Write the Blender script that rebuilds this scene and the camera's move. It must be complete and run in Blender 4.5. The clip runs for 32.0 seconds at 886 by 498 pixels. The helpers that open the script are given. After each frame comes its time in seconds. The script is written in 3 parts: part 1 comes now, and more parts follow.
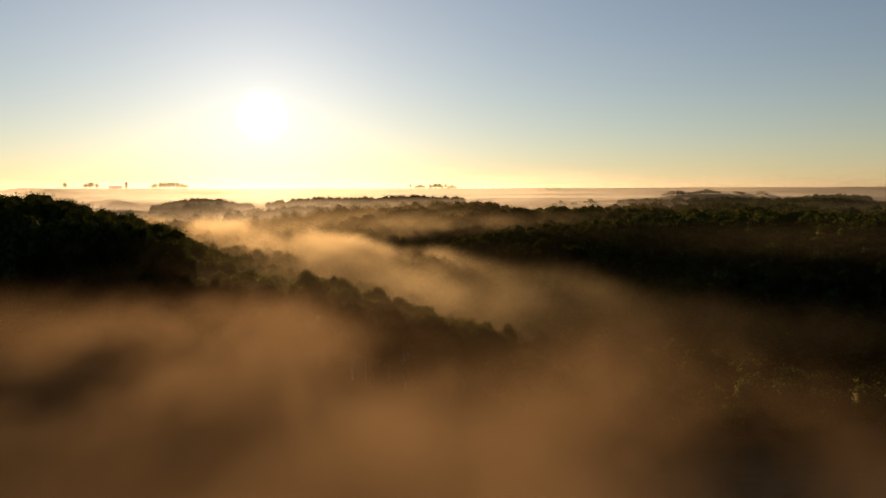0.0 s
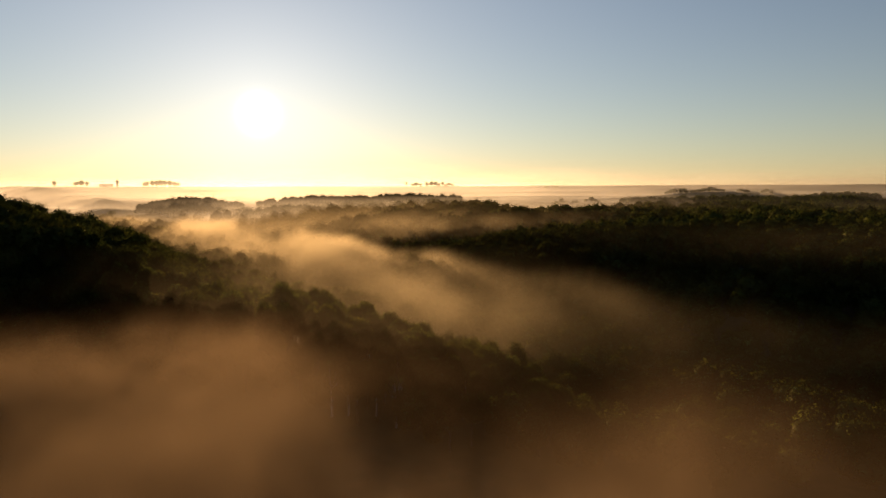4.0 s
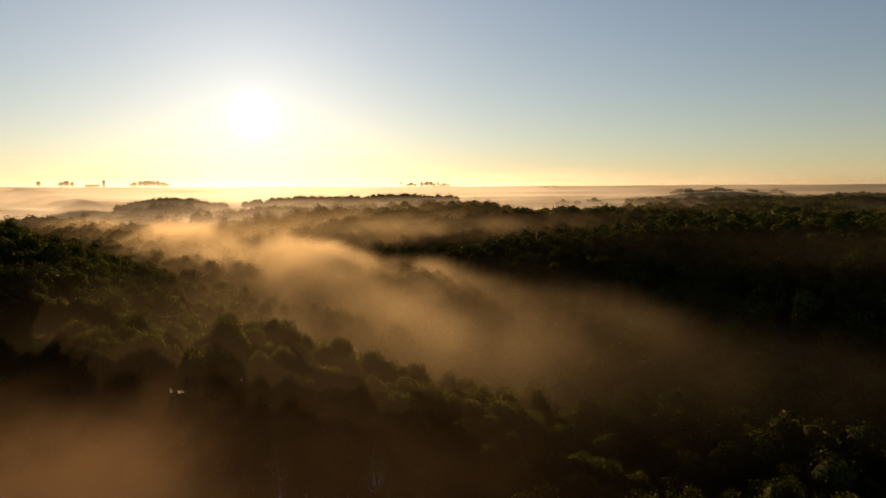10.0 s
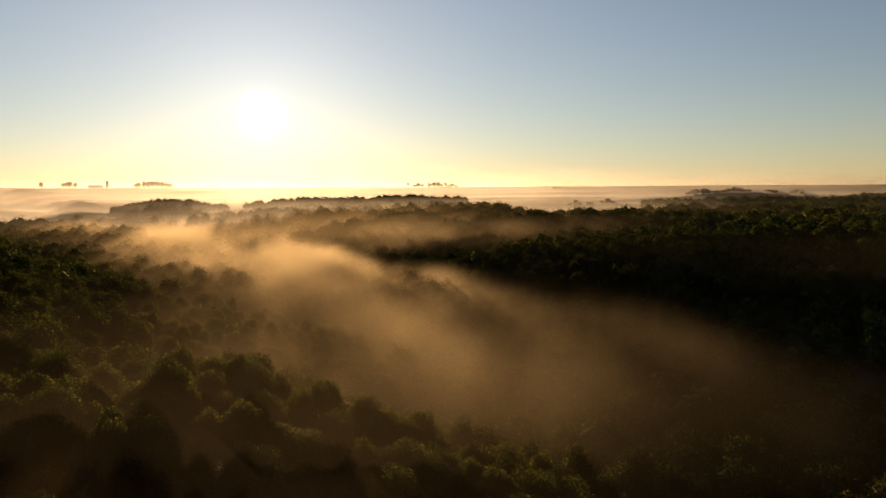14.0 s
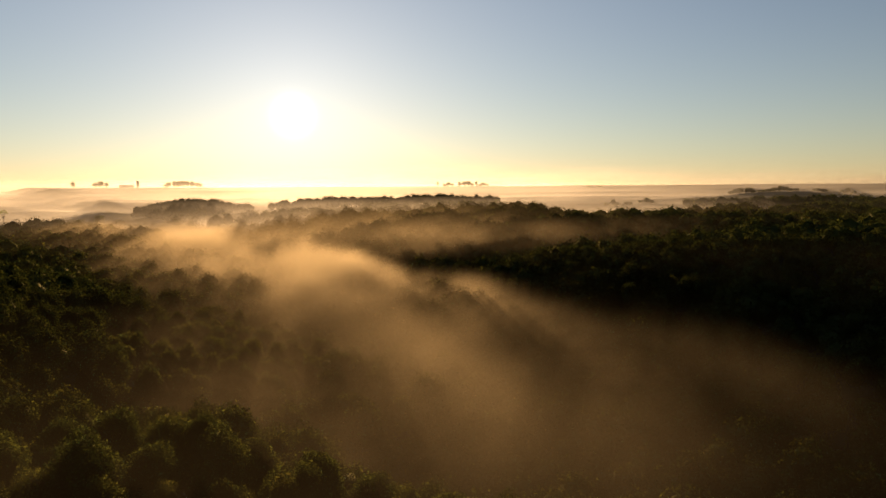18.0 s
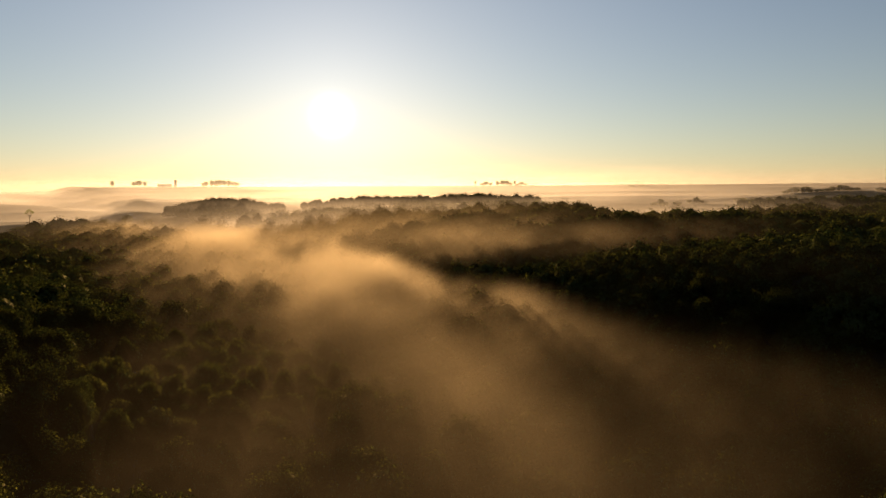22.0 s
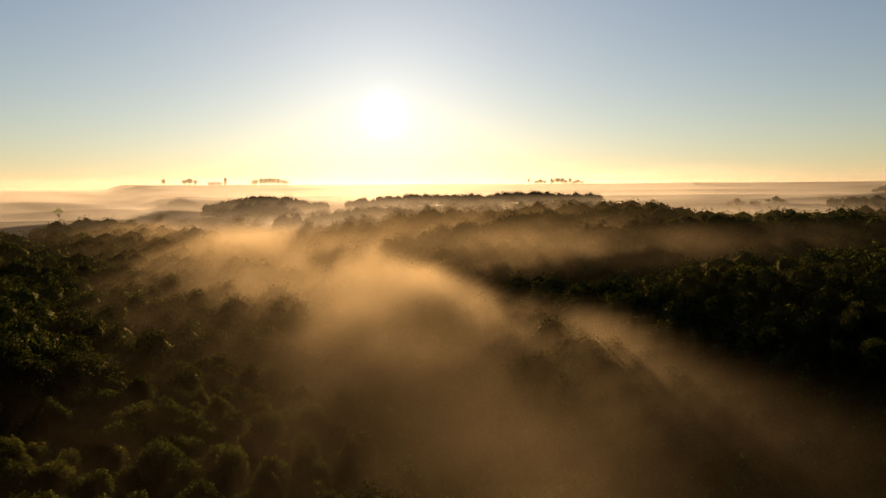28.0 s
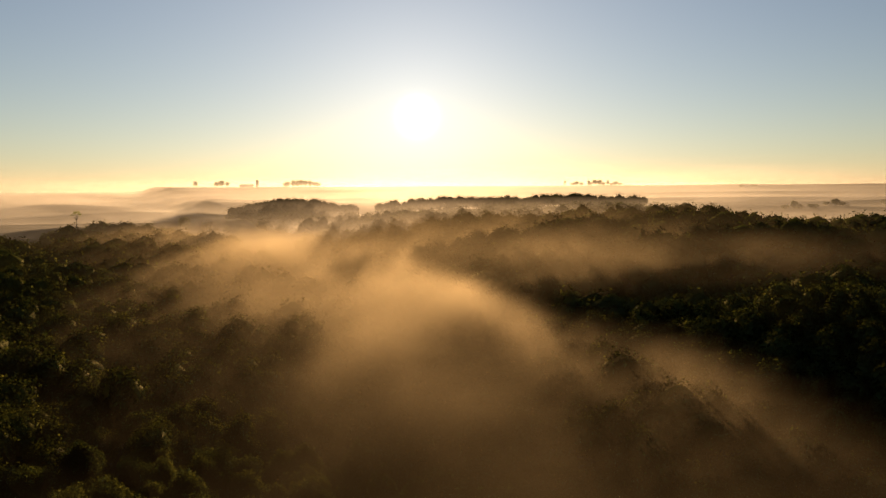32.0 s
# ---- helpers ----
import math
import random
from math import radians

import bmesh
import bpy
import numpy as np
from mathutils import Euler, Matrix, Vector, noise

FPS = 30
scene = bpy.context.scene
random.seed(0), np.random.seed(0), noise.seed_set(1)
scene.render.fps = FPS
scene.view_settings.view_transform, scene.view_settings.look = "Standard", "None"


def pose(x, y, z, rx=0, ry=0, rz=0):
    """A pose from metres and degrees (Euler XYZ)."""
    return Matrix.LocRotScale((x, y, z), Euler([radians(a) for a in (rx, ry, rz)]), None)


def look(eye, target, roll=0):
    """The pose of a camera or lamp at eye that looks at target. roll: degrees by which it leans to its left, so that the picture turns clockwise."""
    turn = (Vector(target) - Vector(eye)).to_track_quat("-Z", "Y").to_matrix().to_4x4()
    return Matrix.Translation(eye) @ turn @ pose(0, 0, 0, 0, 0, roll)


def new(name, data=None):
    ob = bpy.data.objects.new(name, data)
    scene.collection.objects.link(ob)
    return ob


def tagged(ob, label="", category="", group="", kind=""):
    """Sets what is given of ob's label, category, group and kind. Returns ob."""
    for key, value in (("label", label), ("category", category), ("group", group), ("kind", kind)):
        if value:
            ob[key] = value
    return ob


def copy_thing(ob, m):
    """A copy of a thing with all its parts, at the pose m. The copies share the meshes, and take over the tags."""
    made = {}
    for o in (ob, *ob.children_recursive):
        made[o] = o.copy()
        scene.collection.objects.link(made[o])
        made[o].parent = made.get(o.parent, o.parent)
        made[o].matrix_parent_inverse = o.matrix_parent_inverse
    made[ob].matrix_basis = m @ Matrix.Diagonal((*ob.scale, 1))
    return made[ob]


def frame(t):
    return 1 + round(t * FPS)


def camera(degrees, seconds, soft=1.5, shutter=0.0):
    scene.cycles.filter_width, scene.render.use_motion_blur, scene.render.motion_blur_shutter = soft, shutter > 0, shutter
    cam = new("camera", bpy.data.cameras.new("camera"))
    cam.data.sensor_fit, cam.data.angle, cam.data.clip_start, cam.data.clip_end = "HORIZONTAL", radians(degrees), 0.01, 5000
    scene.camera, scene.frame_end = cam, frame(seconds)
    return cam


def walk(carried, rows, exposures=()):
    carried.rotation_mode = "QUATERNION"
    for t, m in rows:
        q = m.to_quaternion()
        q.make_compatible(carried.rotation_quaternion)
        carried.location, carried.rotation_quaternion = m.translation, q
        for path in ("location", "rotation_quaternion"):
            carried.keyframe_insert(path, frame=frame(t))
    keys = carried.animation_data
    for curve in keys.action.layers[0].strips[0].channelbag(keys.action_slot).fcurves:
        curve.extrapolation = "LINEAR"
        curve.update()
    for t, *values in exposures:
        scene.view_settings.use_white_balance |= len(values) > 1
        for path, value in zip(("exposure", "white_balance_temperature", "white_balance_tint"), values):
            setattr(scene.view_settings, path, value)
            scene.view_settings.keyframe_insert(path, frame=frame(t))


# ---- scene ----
cam = camera(62.75, 32.0, 1.6)
PATH = [
    (0.0, look((-0.00, -0.00, 85.00), (-7.187, 99.421, 77.023), -0.15)),
    (1.0, look((-0.87, 10.21, 85.07), (-7.912, 109.640, 77.023), -0.12)),
    (2.0, look((-1.73, 20.43, 85.14), (-8.724, 119.856, 77.001), -0.18)),
    (3.0, look((-2.58, 30.66, 85.20), (-9.442, 130.086, 76.944), -0.23)),
    (3.5, look((-3.00, 35.79, 85.23), (-9.797, 135.208, 76.931), -0.23)),
    (5.5, look((-4.65, 56.34, 85.29), (-11.172, 155.797, 77.210), -0.10)),
    (6.0, look((-5.06, 61.51, 85.29), (-11.542, 160.973, 77.240), -0.14)),
    (7.0, look((-5.90, 71.92, 85.26), (-12.310, 171.386, 77.194), -0.20)),
    (8.0, look((-6.78, 82.45, 85.20), (-13.057, 181.919, 77.105), -0.25)),
    (9.0, look((-7.71, 93.11, 85.10), (-13.882, 192.580, 76.913), -0.27)),
    (10.0, look((-8.68, 103.87, 84.99), (-14.746, 203.351, 76.754), -0.24)),
    (11.0, look((-9.67, 114.71, 84.89), (-15.588, 214.189, 76.619), -0.27)),
    (12.0, look((-10.64, 125.56, 84.83), (-16.460, 225.062, 76.707), -0.27)),
    (13.0, look((-11.59, 136.41, 84.84), (-17.788, 235.886, 76.764), -0.27)),
    (14.0, look((-12.53, 147.23, 84.89), (-19.600, 246.653, 76.759), -0.28)),
    (14.5, look((-13.01, 152.64, 84.91), (-20.491, 252.030, 76.765), -0.31)),
    (16.5, look((-15.05, 174.26, 84.97), (-24.571, 273.466, 76.720), -0.26)),
    (17.0, look((-15.61, 179.67, 84.95), (-25.798, 278.801, 76.649), -0.30)),
    (18.0, look((-16.81, 190.51, 84.89), (-28.004, 289.539, 76.683), -0.35)),
    (19.0, look((-18.15, 201.41, 84.78), (-30.527, 300.307, 76.669), -0.27)),
    (20.0, look((-19.65, 212.41, 84.65), (-33.451, 311.118, 76.517), -0.28)),
    (21.0, look((-21.35, 223.54, 84.50), (-36.483, 322.051, 76.352), -0.29)),
    (22.0, look((-23.24, 234.83, 84.34), (-39.445, 333.161, 76.095), -0.32)),
    (23.0, look((-25.30, 246.30, 84.20), (-42.580, 344.448, 75.877), -0.31)),
    (24.0, look((-27.53, 257.99, 84.08), (-45.961, 355.925, 75.728), -0.34)),
    (25.0, look((-29.92, 269.91, 84.01), (-49.478, 367.618, 75.643), -0.35)),
    (25.5, look((-31.19, 275.93, 83.98), (-51.326, 373.519, 75.618), -0.35)),
    (27.5, look((-36.77, 300.16, 83.90), (-59.234, 397.236, 75.452), -0.34)),
    (28.0, look((-38.32, 306.20, 83.87), (-61.356, 403.143, 75.425), -0.31)),
    (29.0, look((-41.61, 318.20, 83.80), (-65.673, 414.900, 75.373), -0.33)),
    (30.0, look((-45.11, 330.12, 83.71), (-70.128, 426.586, 75.424), -0.29)),
    (31.0, look((-48.74, 341.98, 83.60), (-74.911, 438.148, 75.414), -0.30)),
    (32.0, look((-52.44, 353.81, 83.50), (-79.806, 449.652, 75.379), -0.32)),
]
walk(cam, PATH)

# ---- world, sun, exposure ----
SUN_AZ, SUN_EL = 17.9, 5.65          # degrees left of +y, and above the horizon
sun_way = Vector((-math.sin(radians(SUN_AZ)) * math.cos(radians(SUN_EL)), math.cos(radians(SUN_AZ)) * math.cos(radians(SUN_EL)), math.sin(radians(SUN_EL))))
scene.view_settings.exposure = 1.0
scene.cycles.transparent_max_bounces = 140

world = bpy.data.worlds.new("dawn_sky")
scene.world = world
world.use_nodes = True
wt = world.node_tree
wt.nodes.clear()


def wnode(kind, **values):
    n = wt.nodes.new(kind)
    for key, value in values.items():
        n.inputs[int(key[1:])].default_value = value
    return n


def wmath(op, a, b=None):
    n = wt.nodes.new("ShaderNodeMath")
    n.operation = op
    for i, v in enumerate((a, b)):
        if v is None:
            continue
        if isinstance(v, (int, float)):
            n.inputs[i].default_value = v
        else:
            wt.links.new(v, n.inputs[i])
    return n.outputs[0]


sky = wt.nodes.new("ShaderNodeTexSky")
sky.sky_type = "NISHITA"
sky.sun_disc = False
sky.sun_elevation = radians(SUN_EL)
sky.sun_rotation = radians(-SUN_AZ)
sky.altitude = 250
sky.air_density, sky.dust_density, sky.ozone_density = 1.0, 0.12, 1.6
coord = wt.nodes.new("ShaderNodeTexCoord")
dot = wt.nodes.new("ShaderNodeVectorMath")
dot.operation = "DOT_PRODUCT"
wt.links.new(coord.outputs["Generated"], dot.inputs[0])
dot.inputs[1].default_value = sun_way
angle = wmath("ARCCOSINE", wmath("MINIMUM", dot.outputs["Value"], 0.99999))
core = wmath("MULTIPLY", wmath("EXPONENT", wmath("MULTIPLY", wmath("POWER", wmath("DIVIDE", angle, radians(0.95)), 2.0), -1.0)), 1.4)
inner = wmath("MULTIPLY", wmath("EXPONENT", wmath("DIVIDE", angle, radians(-4.0))), 0.050)
outer = wmath("MULTIPLY", wmath("EXPONENT", wmath("DIVIDE", angle, radians(-21.0))), 0.180)
glow = wmath("ADD", wmath("ADD", core, inner), outer)
apart = wt.nodes.new("ShaderNodeSeparateXYZ")
wt.links.new(coord.outputs["Generated"], apart.inputs[0])
haze = wmath("MULTIPLY", wmath("EXPONENT", wmath("DIVIDE", wmath("MAXIMUM", apart.outputs[2], 0.0), -0.19)), wmath("ADD", wmath("MULTIPLY", wmath("EXPONENT", wmath("DIVIDE", angle, radians(-28.0))), 0.050), 0.050))
sky_bg = wnode("ShaderNodeBackground", i1=0.040)
clear_air = wt.nodes.new("ShaderNodeVectorMath")
clear_air.operation = "MULTIPLY"
clear_air.inputs[1].default_value = (0.93, 0.96, 1.12)
wt.links.new(sky.outputs[0], clear_air.inputs[0])
wt.links.new(clear_air.outputs[0], sky_bg.inputs[0])
glow_bg = wnode("ShaderNodeBackground", i0=(1.0, 0.96, 0.91, 1))
wt.links.new(glow, glow_bg.inputs[1])
both = wt.nodes.new("ShaderNodeAddShader")
wt.links.new(sky_bg.outputs[0], both.inputs[0])
wt.links.new(glow_bg.outputs[0], both.inputs[1])
haze_bg = wnode("ShaderNodeBackground", i0=(1.0, 0.68, 0.47, 1))
wt.links.new(haze, haze_bg.inputs[1])
more = wt.nodes.new("ShaderNodeAddShader")
wt.links.new(both.outputs[0], more.inputs[0])
wt.links.new(haze_bg.outputs[0], more.inputs[1])
wout = wt.nodes.new("ShaderNodeOutputWorld")
wt.links.new(more.outputs[0], wout.inputs[0])

sun_data = bpy.data.lights.new("sun", "SUN")
sun_data.energy, sun_data.angle, sun_data.color = 5.0, radians(2.0), (1.0, 0.60, 0.28)
sun = new("sun", sun_data)
sun.matrix_world = look(sun_way * 1000, (0, 0, 0))

# ---- materials ----


def material(name):
    m = bpy.data.materials.new(name)
    m.use_nodes = True
    m.node_tree.nodes.clear()
    return m, m.node_tree.nodes, m.node_tree.links


def put(links, value, socket):
    if isinstance(value, bpy.types.NodeSocket):
        links.new(value, socket)
    else:
        socket.default_value = value


def mnode(nodes, links, op, a, b=0.0, c=0.0):
    n = nodes.new("ShaderNodeMath")
    n.operation = op
    for i, v in enumerate((a, b, c)):
        put(links, v, n.inputs[i])
    return n.outputs[0]


def noise_tex(nodes, links, scale, detail=4.0, rough=0.55, vector=None):
    n = nodes.new("ShaderNodeTexNoise")
    n.inputs["Scale"].default_value, n.inputs["Detail"].default_value, n.inputs["Roughness"].default_value = scale, detail, rough
    if vector is not None:
        links.new(vector, n.inputs["Vector"])
    return n.outputs["Fac"]


def ramp(nodes, links, fac, stops):
    n = nodes.new("ShaderNodeValToRGB")
    while len(n.color_ramp.elements) < len(stops):
        n.color_ramp.elements.new(0.5)
    for e, (pos, col) in zip(n.color_ramp.elements, stops):
        e.position, e.color = pos, (*col, 1)
    links.new(fac, n.inputs[0])
    return n.outputs[0]


def leaf_material(name, stops, islands):
    """Leaves: diffuse with light shining through, coloured tree by tree or clump by clump."""
    m, nodes, links = material(name)
    if islands:
        pick = nodes.new("ShaderNodeNewGeometry").outputs["Random Per Island"]
    else:
        pick = nodes.new("ShaderNodeObjectInfo").outputs["Random"]
    place = nodes.new("ShaderNodeNewGeometry").outputs["Position"]
    fine = noise_tex(nodes, links, 0.9, 3, 0.6, place)
    wide = noise_tex(nodes, links, 0.03, 2, 0.5, place)
    if islands:
        pick = mnode(nodes, links, "MULTIPLY_ADD", pick, 0.25, mnode(nodes, links, "MULTIPLY", noise_tex(nodes, links, 0.11, 1, 0.5, place), 0.85))
    fac = mnode(nodes, links, "ADD", mnode(nodes, links, "MULTIPLY", pick, 0.45), mnode(nodes, links, "MULTIPLY_ADD", fine, 0.5, mnode(nodes, links, "MULTIPLY_ADD", wide, 0.6, -0.28)))
    col = ramp(nodes, links, fac, stops)
    dif, tra, glo = nodes.new("ShaderNodeBsdfDiffuse"), nodes.new("ShaderNodeBsdfTranslucent"), nodes.new("ShaderNodeBsdfGlossy")
    links.new(col, dif.inputs[0])
    # light that shines through a leaf is yellower than what it throws back
    shine = nodes.new("ShaderNodeVectorMath")
    shine.operation = "MULTIPLY"
    shine.inputs[1].default_value = (1.5, 1.35, 0.95)
    links.new(col, shine.inputs[0])
    links.new(shine.outputs[0], tra.inputs[0])
    glo.inputs["Color"].default_value, glo.inputs["Roughness"].default_value = (0.8, 0.75, 0.5, 1), 0.5
    a, b = nodes.new("ShaderNodeMixShader"), nodes.new("ShaderNodeMixShader")
    a.inputs[0].default_value, b.inputs[0].default_value = 0.70, 0.006
    links.new(dif.outputs[0], a.inputs[1])
    links.new(tra.outputs[0], a.inputs[2])
    links.new(a.outputs[0], b.inputs[1])
    links.new(glo.outputs[0], b.inputs[2])
    links.new(b.outputs[0], nodes.new("ShaderNodeOutputMaterial").inputs[0])
    return m


def rough_material(name, stops, scale, bump=0.0, roughness=0.9):
    m, nodes, links = material(name)
    place = nodes.new("ShaderNodeNewGeometry").outputs["Position"]
    n1, n2 = noise_tex(nodes, links, scale, 6, 0.6, place), noise_tex(nodes, links, scale * 0.07, 3, 0.5, place)
    fac = mnode(nodes, links, "MULTIPLY_ADD", n2, 0.6, mnode(nodes, links, "MULTIPLY", n1, 0.45))
    p = nodes.new("ShaderNodeBsdfPrincipled")
    links.new(ramp(nodes, links, fac, stops), p.inputs["Base Color"])
    p.inputs["Roughness"].default_value = roughness
    p.inputs["Specular IOR Level"].default_value = 0.08
    if bump:
        b = nodes.new("ShaderNodeBump")
        b.inputs["Strength"].default_value = bump
        links.new(n1, b.inputs["Height"])
        links.new(b.outputs[0], p.inputs["Normal"])
    links.new(p.outputs[0], nodes.new("ShaderNodeOutputMaterial").inputs[0])
    return m


def mist_material(name, wisp_scale, stretch, turn, tint, onward, low=0.30, high=0.68, least=0.25):
    """Thin layers of drifting mist: mostly clear, the rest scatters light, strongest onward from the sun."""
    m, nodes, links = material(name)
    density = nodes.new("ShaderNodeAttribute")
    density.attribute_name = "mist_amount"
    place = nodes.new("ShaderNodeNewGeometry").outputs["Position"]
    mapping = nodes.new("ShaderNodeMapping")
    mapping.inputs["Rotation"].default_value = (0, 0, radians(turn))
    mapping.inputs["Scale"].default_value = stretch
    links.new(place, mapping.inputs["Vector"])
    n = noise_tex(nodes, links, wisp_scale, 5, 0.55, mapping.outputs[0])
    span = nodes.new("ShaderNodeMapRange")
    span.interpolation_type = "SMOOTHSTEP"
    span.inputs["From Min"].default_value, span.inputs["From Max"].default_value = low, high
    span.inputs["To Min"].default_value, span.inputs["To Max"].default_value = least, 1.0
    links.new(n, span.inputs["Value"])
    alpha = mnode(nodes, links, "MULTIPLY", density.outputs["Fac"], span.outputs[0])
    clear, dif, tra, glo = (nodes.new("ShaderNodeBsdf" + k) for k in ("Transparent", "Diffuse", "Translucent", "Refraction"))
    # glow towards the sun is built in: normals fixed on it, whatever the slope
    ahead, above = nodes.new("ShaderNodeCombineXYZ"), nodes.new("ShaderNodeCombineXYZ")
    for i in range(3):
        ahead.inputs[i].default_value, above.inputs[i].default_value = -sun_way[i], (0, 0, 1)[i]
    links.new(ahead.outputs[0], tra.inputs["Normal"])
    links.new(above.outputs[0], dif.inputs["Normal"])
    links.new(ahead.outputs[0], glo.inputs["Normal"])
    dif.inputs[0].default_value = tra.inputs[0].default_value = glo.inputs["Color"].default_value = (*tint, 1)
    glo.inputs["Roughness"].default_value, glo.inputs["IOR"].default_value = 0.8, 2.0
    a, b, c = (nodes.new("ShaderNodeMixShader") for _ in range(3))
    a.inputs[0].default_value, b.inputs[0].default_value = 0.94, onward
    links.new(dif.outputs[0], a.inputs[1])
    links.new(tra.outputs[0], a.inputs[2])
    links.new(a.outputs[0], b.inputs[1])
    links.new(glo.outputs[0], b.inputs[2])
    links.new(alpha, c.inputs[0])
    links.new(clear.outputs[0], c.inputs[1])
    links.new(b.outputs[0], c.inputs[2])
    links.new(c.outputs[0], nodes.new("ShaderNodeOutputMaterial").inputs[0])
    return m


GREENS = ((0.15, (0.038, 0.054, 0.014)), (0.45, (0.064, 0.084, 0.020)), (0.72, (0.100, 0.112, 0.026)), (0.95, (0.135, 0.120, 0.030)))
# these leaves are 1.8 times lighter, lifting the backlit near crowns out of shade
LEAF_LIFTED = leaf_material("leaves", [(p, tuple(1.8 * v for v in c)) for p, c in GREENS], False)
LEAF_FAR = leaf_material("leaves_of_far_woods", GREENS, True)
BARK = rough_material("bark", ((0.3, (0.05, 0.038, 0.028)), (0.7, (0.14, 0.11, 0.085))), 4.0, 0.6)
BIRCH = rough_material("pale_bark", ((0.3, (0.20, 0.18, 0.15)), (0.6, (0.55, 0.52, 0.46))), 3.0, 0.3)
GROUND = rough_material("meadow_and_forest_floor", ((0.3, (0.030, 0.034, 0.014)), (0.55, (0.060, 0.058, 0.026)), (0.8, (0.11, 0.092, 0.045))), 0.25, 0.5)
SILO = rough_material("weathered_concrete", ((0.3, (0.22, 0.21, 0.19)), (0.7, (0.38, 0.36, 0.33))), 0.6, 0.1)
METAL = rough_material("dull_metal_roof", ((0.3, (0.16, 0.16, 0.16)), (0.7, (0.32, 0.31, 0.30))), 0.5, 0.1, 0.6)
BARN_RED = rough_material("old_red_boards", ((0.3, (0.12, 0.03, 0.02)), (0.7, (0.22, 0.06, 0.04))), 0.8, 0.1)
# tints hold light: dawn warmth near, far mist brightened to meet the sky
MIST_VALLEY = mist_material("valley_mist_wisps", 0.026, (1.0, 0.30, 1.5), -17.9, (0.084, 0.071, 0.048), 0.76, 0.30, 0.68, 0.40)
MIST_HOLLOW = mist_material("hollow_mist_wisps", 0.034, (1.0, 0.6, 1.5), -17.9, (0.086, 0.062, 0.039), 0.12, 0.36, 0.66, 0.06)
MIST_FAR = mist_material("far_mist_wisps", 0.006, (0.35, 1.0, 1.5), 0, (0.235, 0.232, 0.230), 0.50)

# ---- helpers for shapes ----
RNG = np.random.default_rng(7)
LATTICE = RNG.random((256, 256))


def lattice_noise(x, y):
    xi, yi = np.floor(x).astype(int), np.floor(y).astype(int)
    fx, fy = x - xi, y - yi
    fx, fy = fx * fx * (3 - 2 * fx), fy * fy * (3 - 2 * fy)
    g = lambda i, j: LATTICE[(xi + i) % 256, (yi + j) % 256]
    return (g(0, 0) * (1 - fx) + g(1, 0) * fx) * (1 - fy) + (g(0, 1) * (1 - fx) + g(1, 1) * fx) * fy


def fbm(x, y, size, octaves=4, seed=0):
    """Smooth noise about 0, from -0.5 to 0.5, with features of that size in metres."""
    total, amp, norm = 0.0, 1.0, 0.0
    for k in range(octaves):
        total = total + amp * (lattice_noise(x / size * 2**k + 17.3 * (k + seed), y / size * 2**k + 9.1 * (k + 3 * seed)) - 0.5)
        norm += amp
        amp *= 0.5
    return total / norm * 1.6


def smooth(a, b, v):
    t = np.clip((v - a) / (b - a), 0, 1)
    return t * t * (3 - 2 * t)


def along(line, x, y):
    """The distance from a plan line, the side (negative: to its right), and the line's further columns at the nearest place."""
    best, side, rest = np.full(np.shape(x), 1e9), np.zeros(np.shape(x)), None
    for p, q in zip(line[:-1], line[1:]):
        dx, dy = q[0] - p[0], q[1] - p[1]
        t = np.clip(((x - p[0]) * dx + (y - p[1]) * dy) / (dx * dx + dy * dy), 0, 1)
        ox, oy = x - p[0] - t * dx, y - p[1] - t * dy
        d = np.hypot(ox, oy)
        near = d < best
        best = np.where(near, d, best)
        side = np.where(near, dx * oy - dy * ox, side)
        values = [p[k] + t * (q[k] - p[k]) for k in range(2, len(p))]
        rest = values if rest is None else [np.where(near, v, r) for v, r in zip(values, rest)]
    return best, np.sign(side), rest


# the valley's bed: x, y, height; and the wooded spur on its near side: x, y, height of the crest, half width
VALLEY = ((700, 250, 0), (250, 320, 1), (70, 370, 2), (-50, 440, 3), (-125, 545, 5), (-195, 670, 11), (-290, 840, 24), (-400, 970, 37))
SPUR = ((-520, 420, 58, 200), (-270, 345, 67, 180), (-160, 312, 54, 120), (-70, 268, 38, 82), (-20, 272, 20, 66), (50, 288, 0, 60))


def hump(x, y, cx, cy, rx, ry, turn=0.0):
    c, s = math.cos(radians(turn)), math.sin(radians(turn))
    u, v = (x - cx) * c + (y - cy) * s, -(x - cx) * s + (y - cy) * c
    return np.exp(-(u / rx) ** 2 - (v / ry) ** 2)


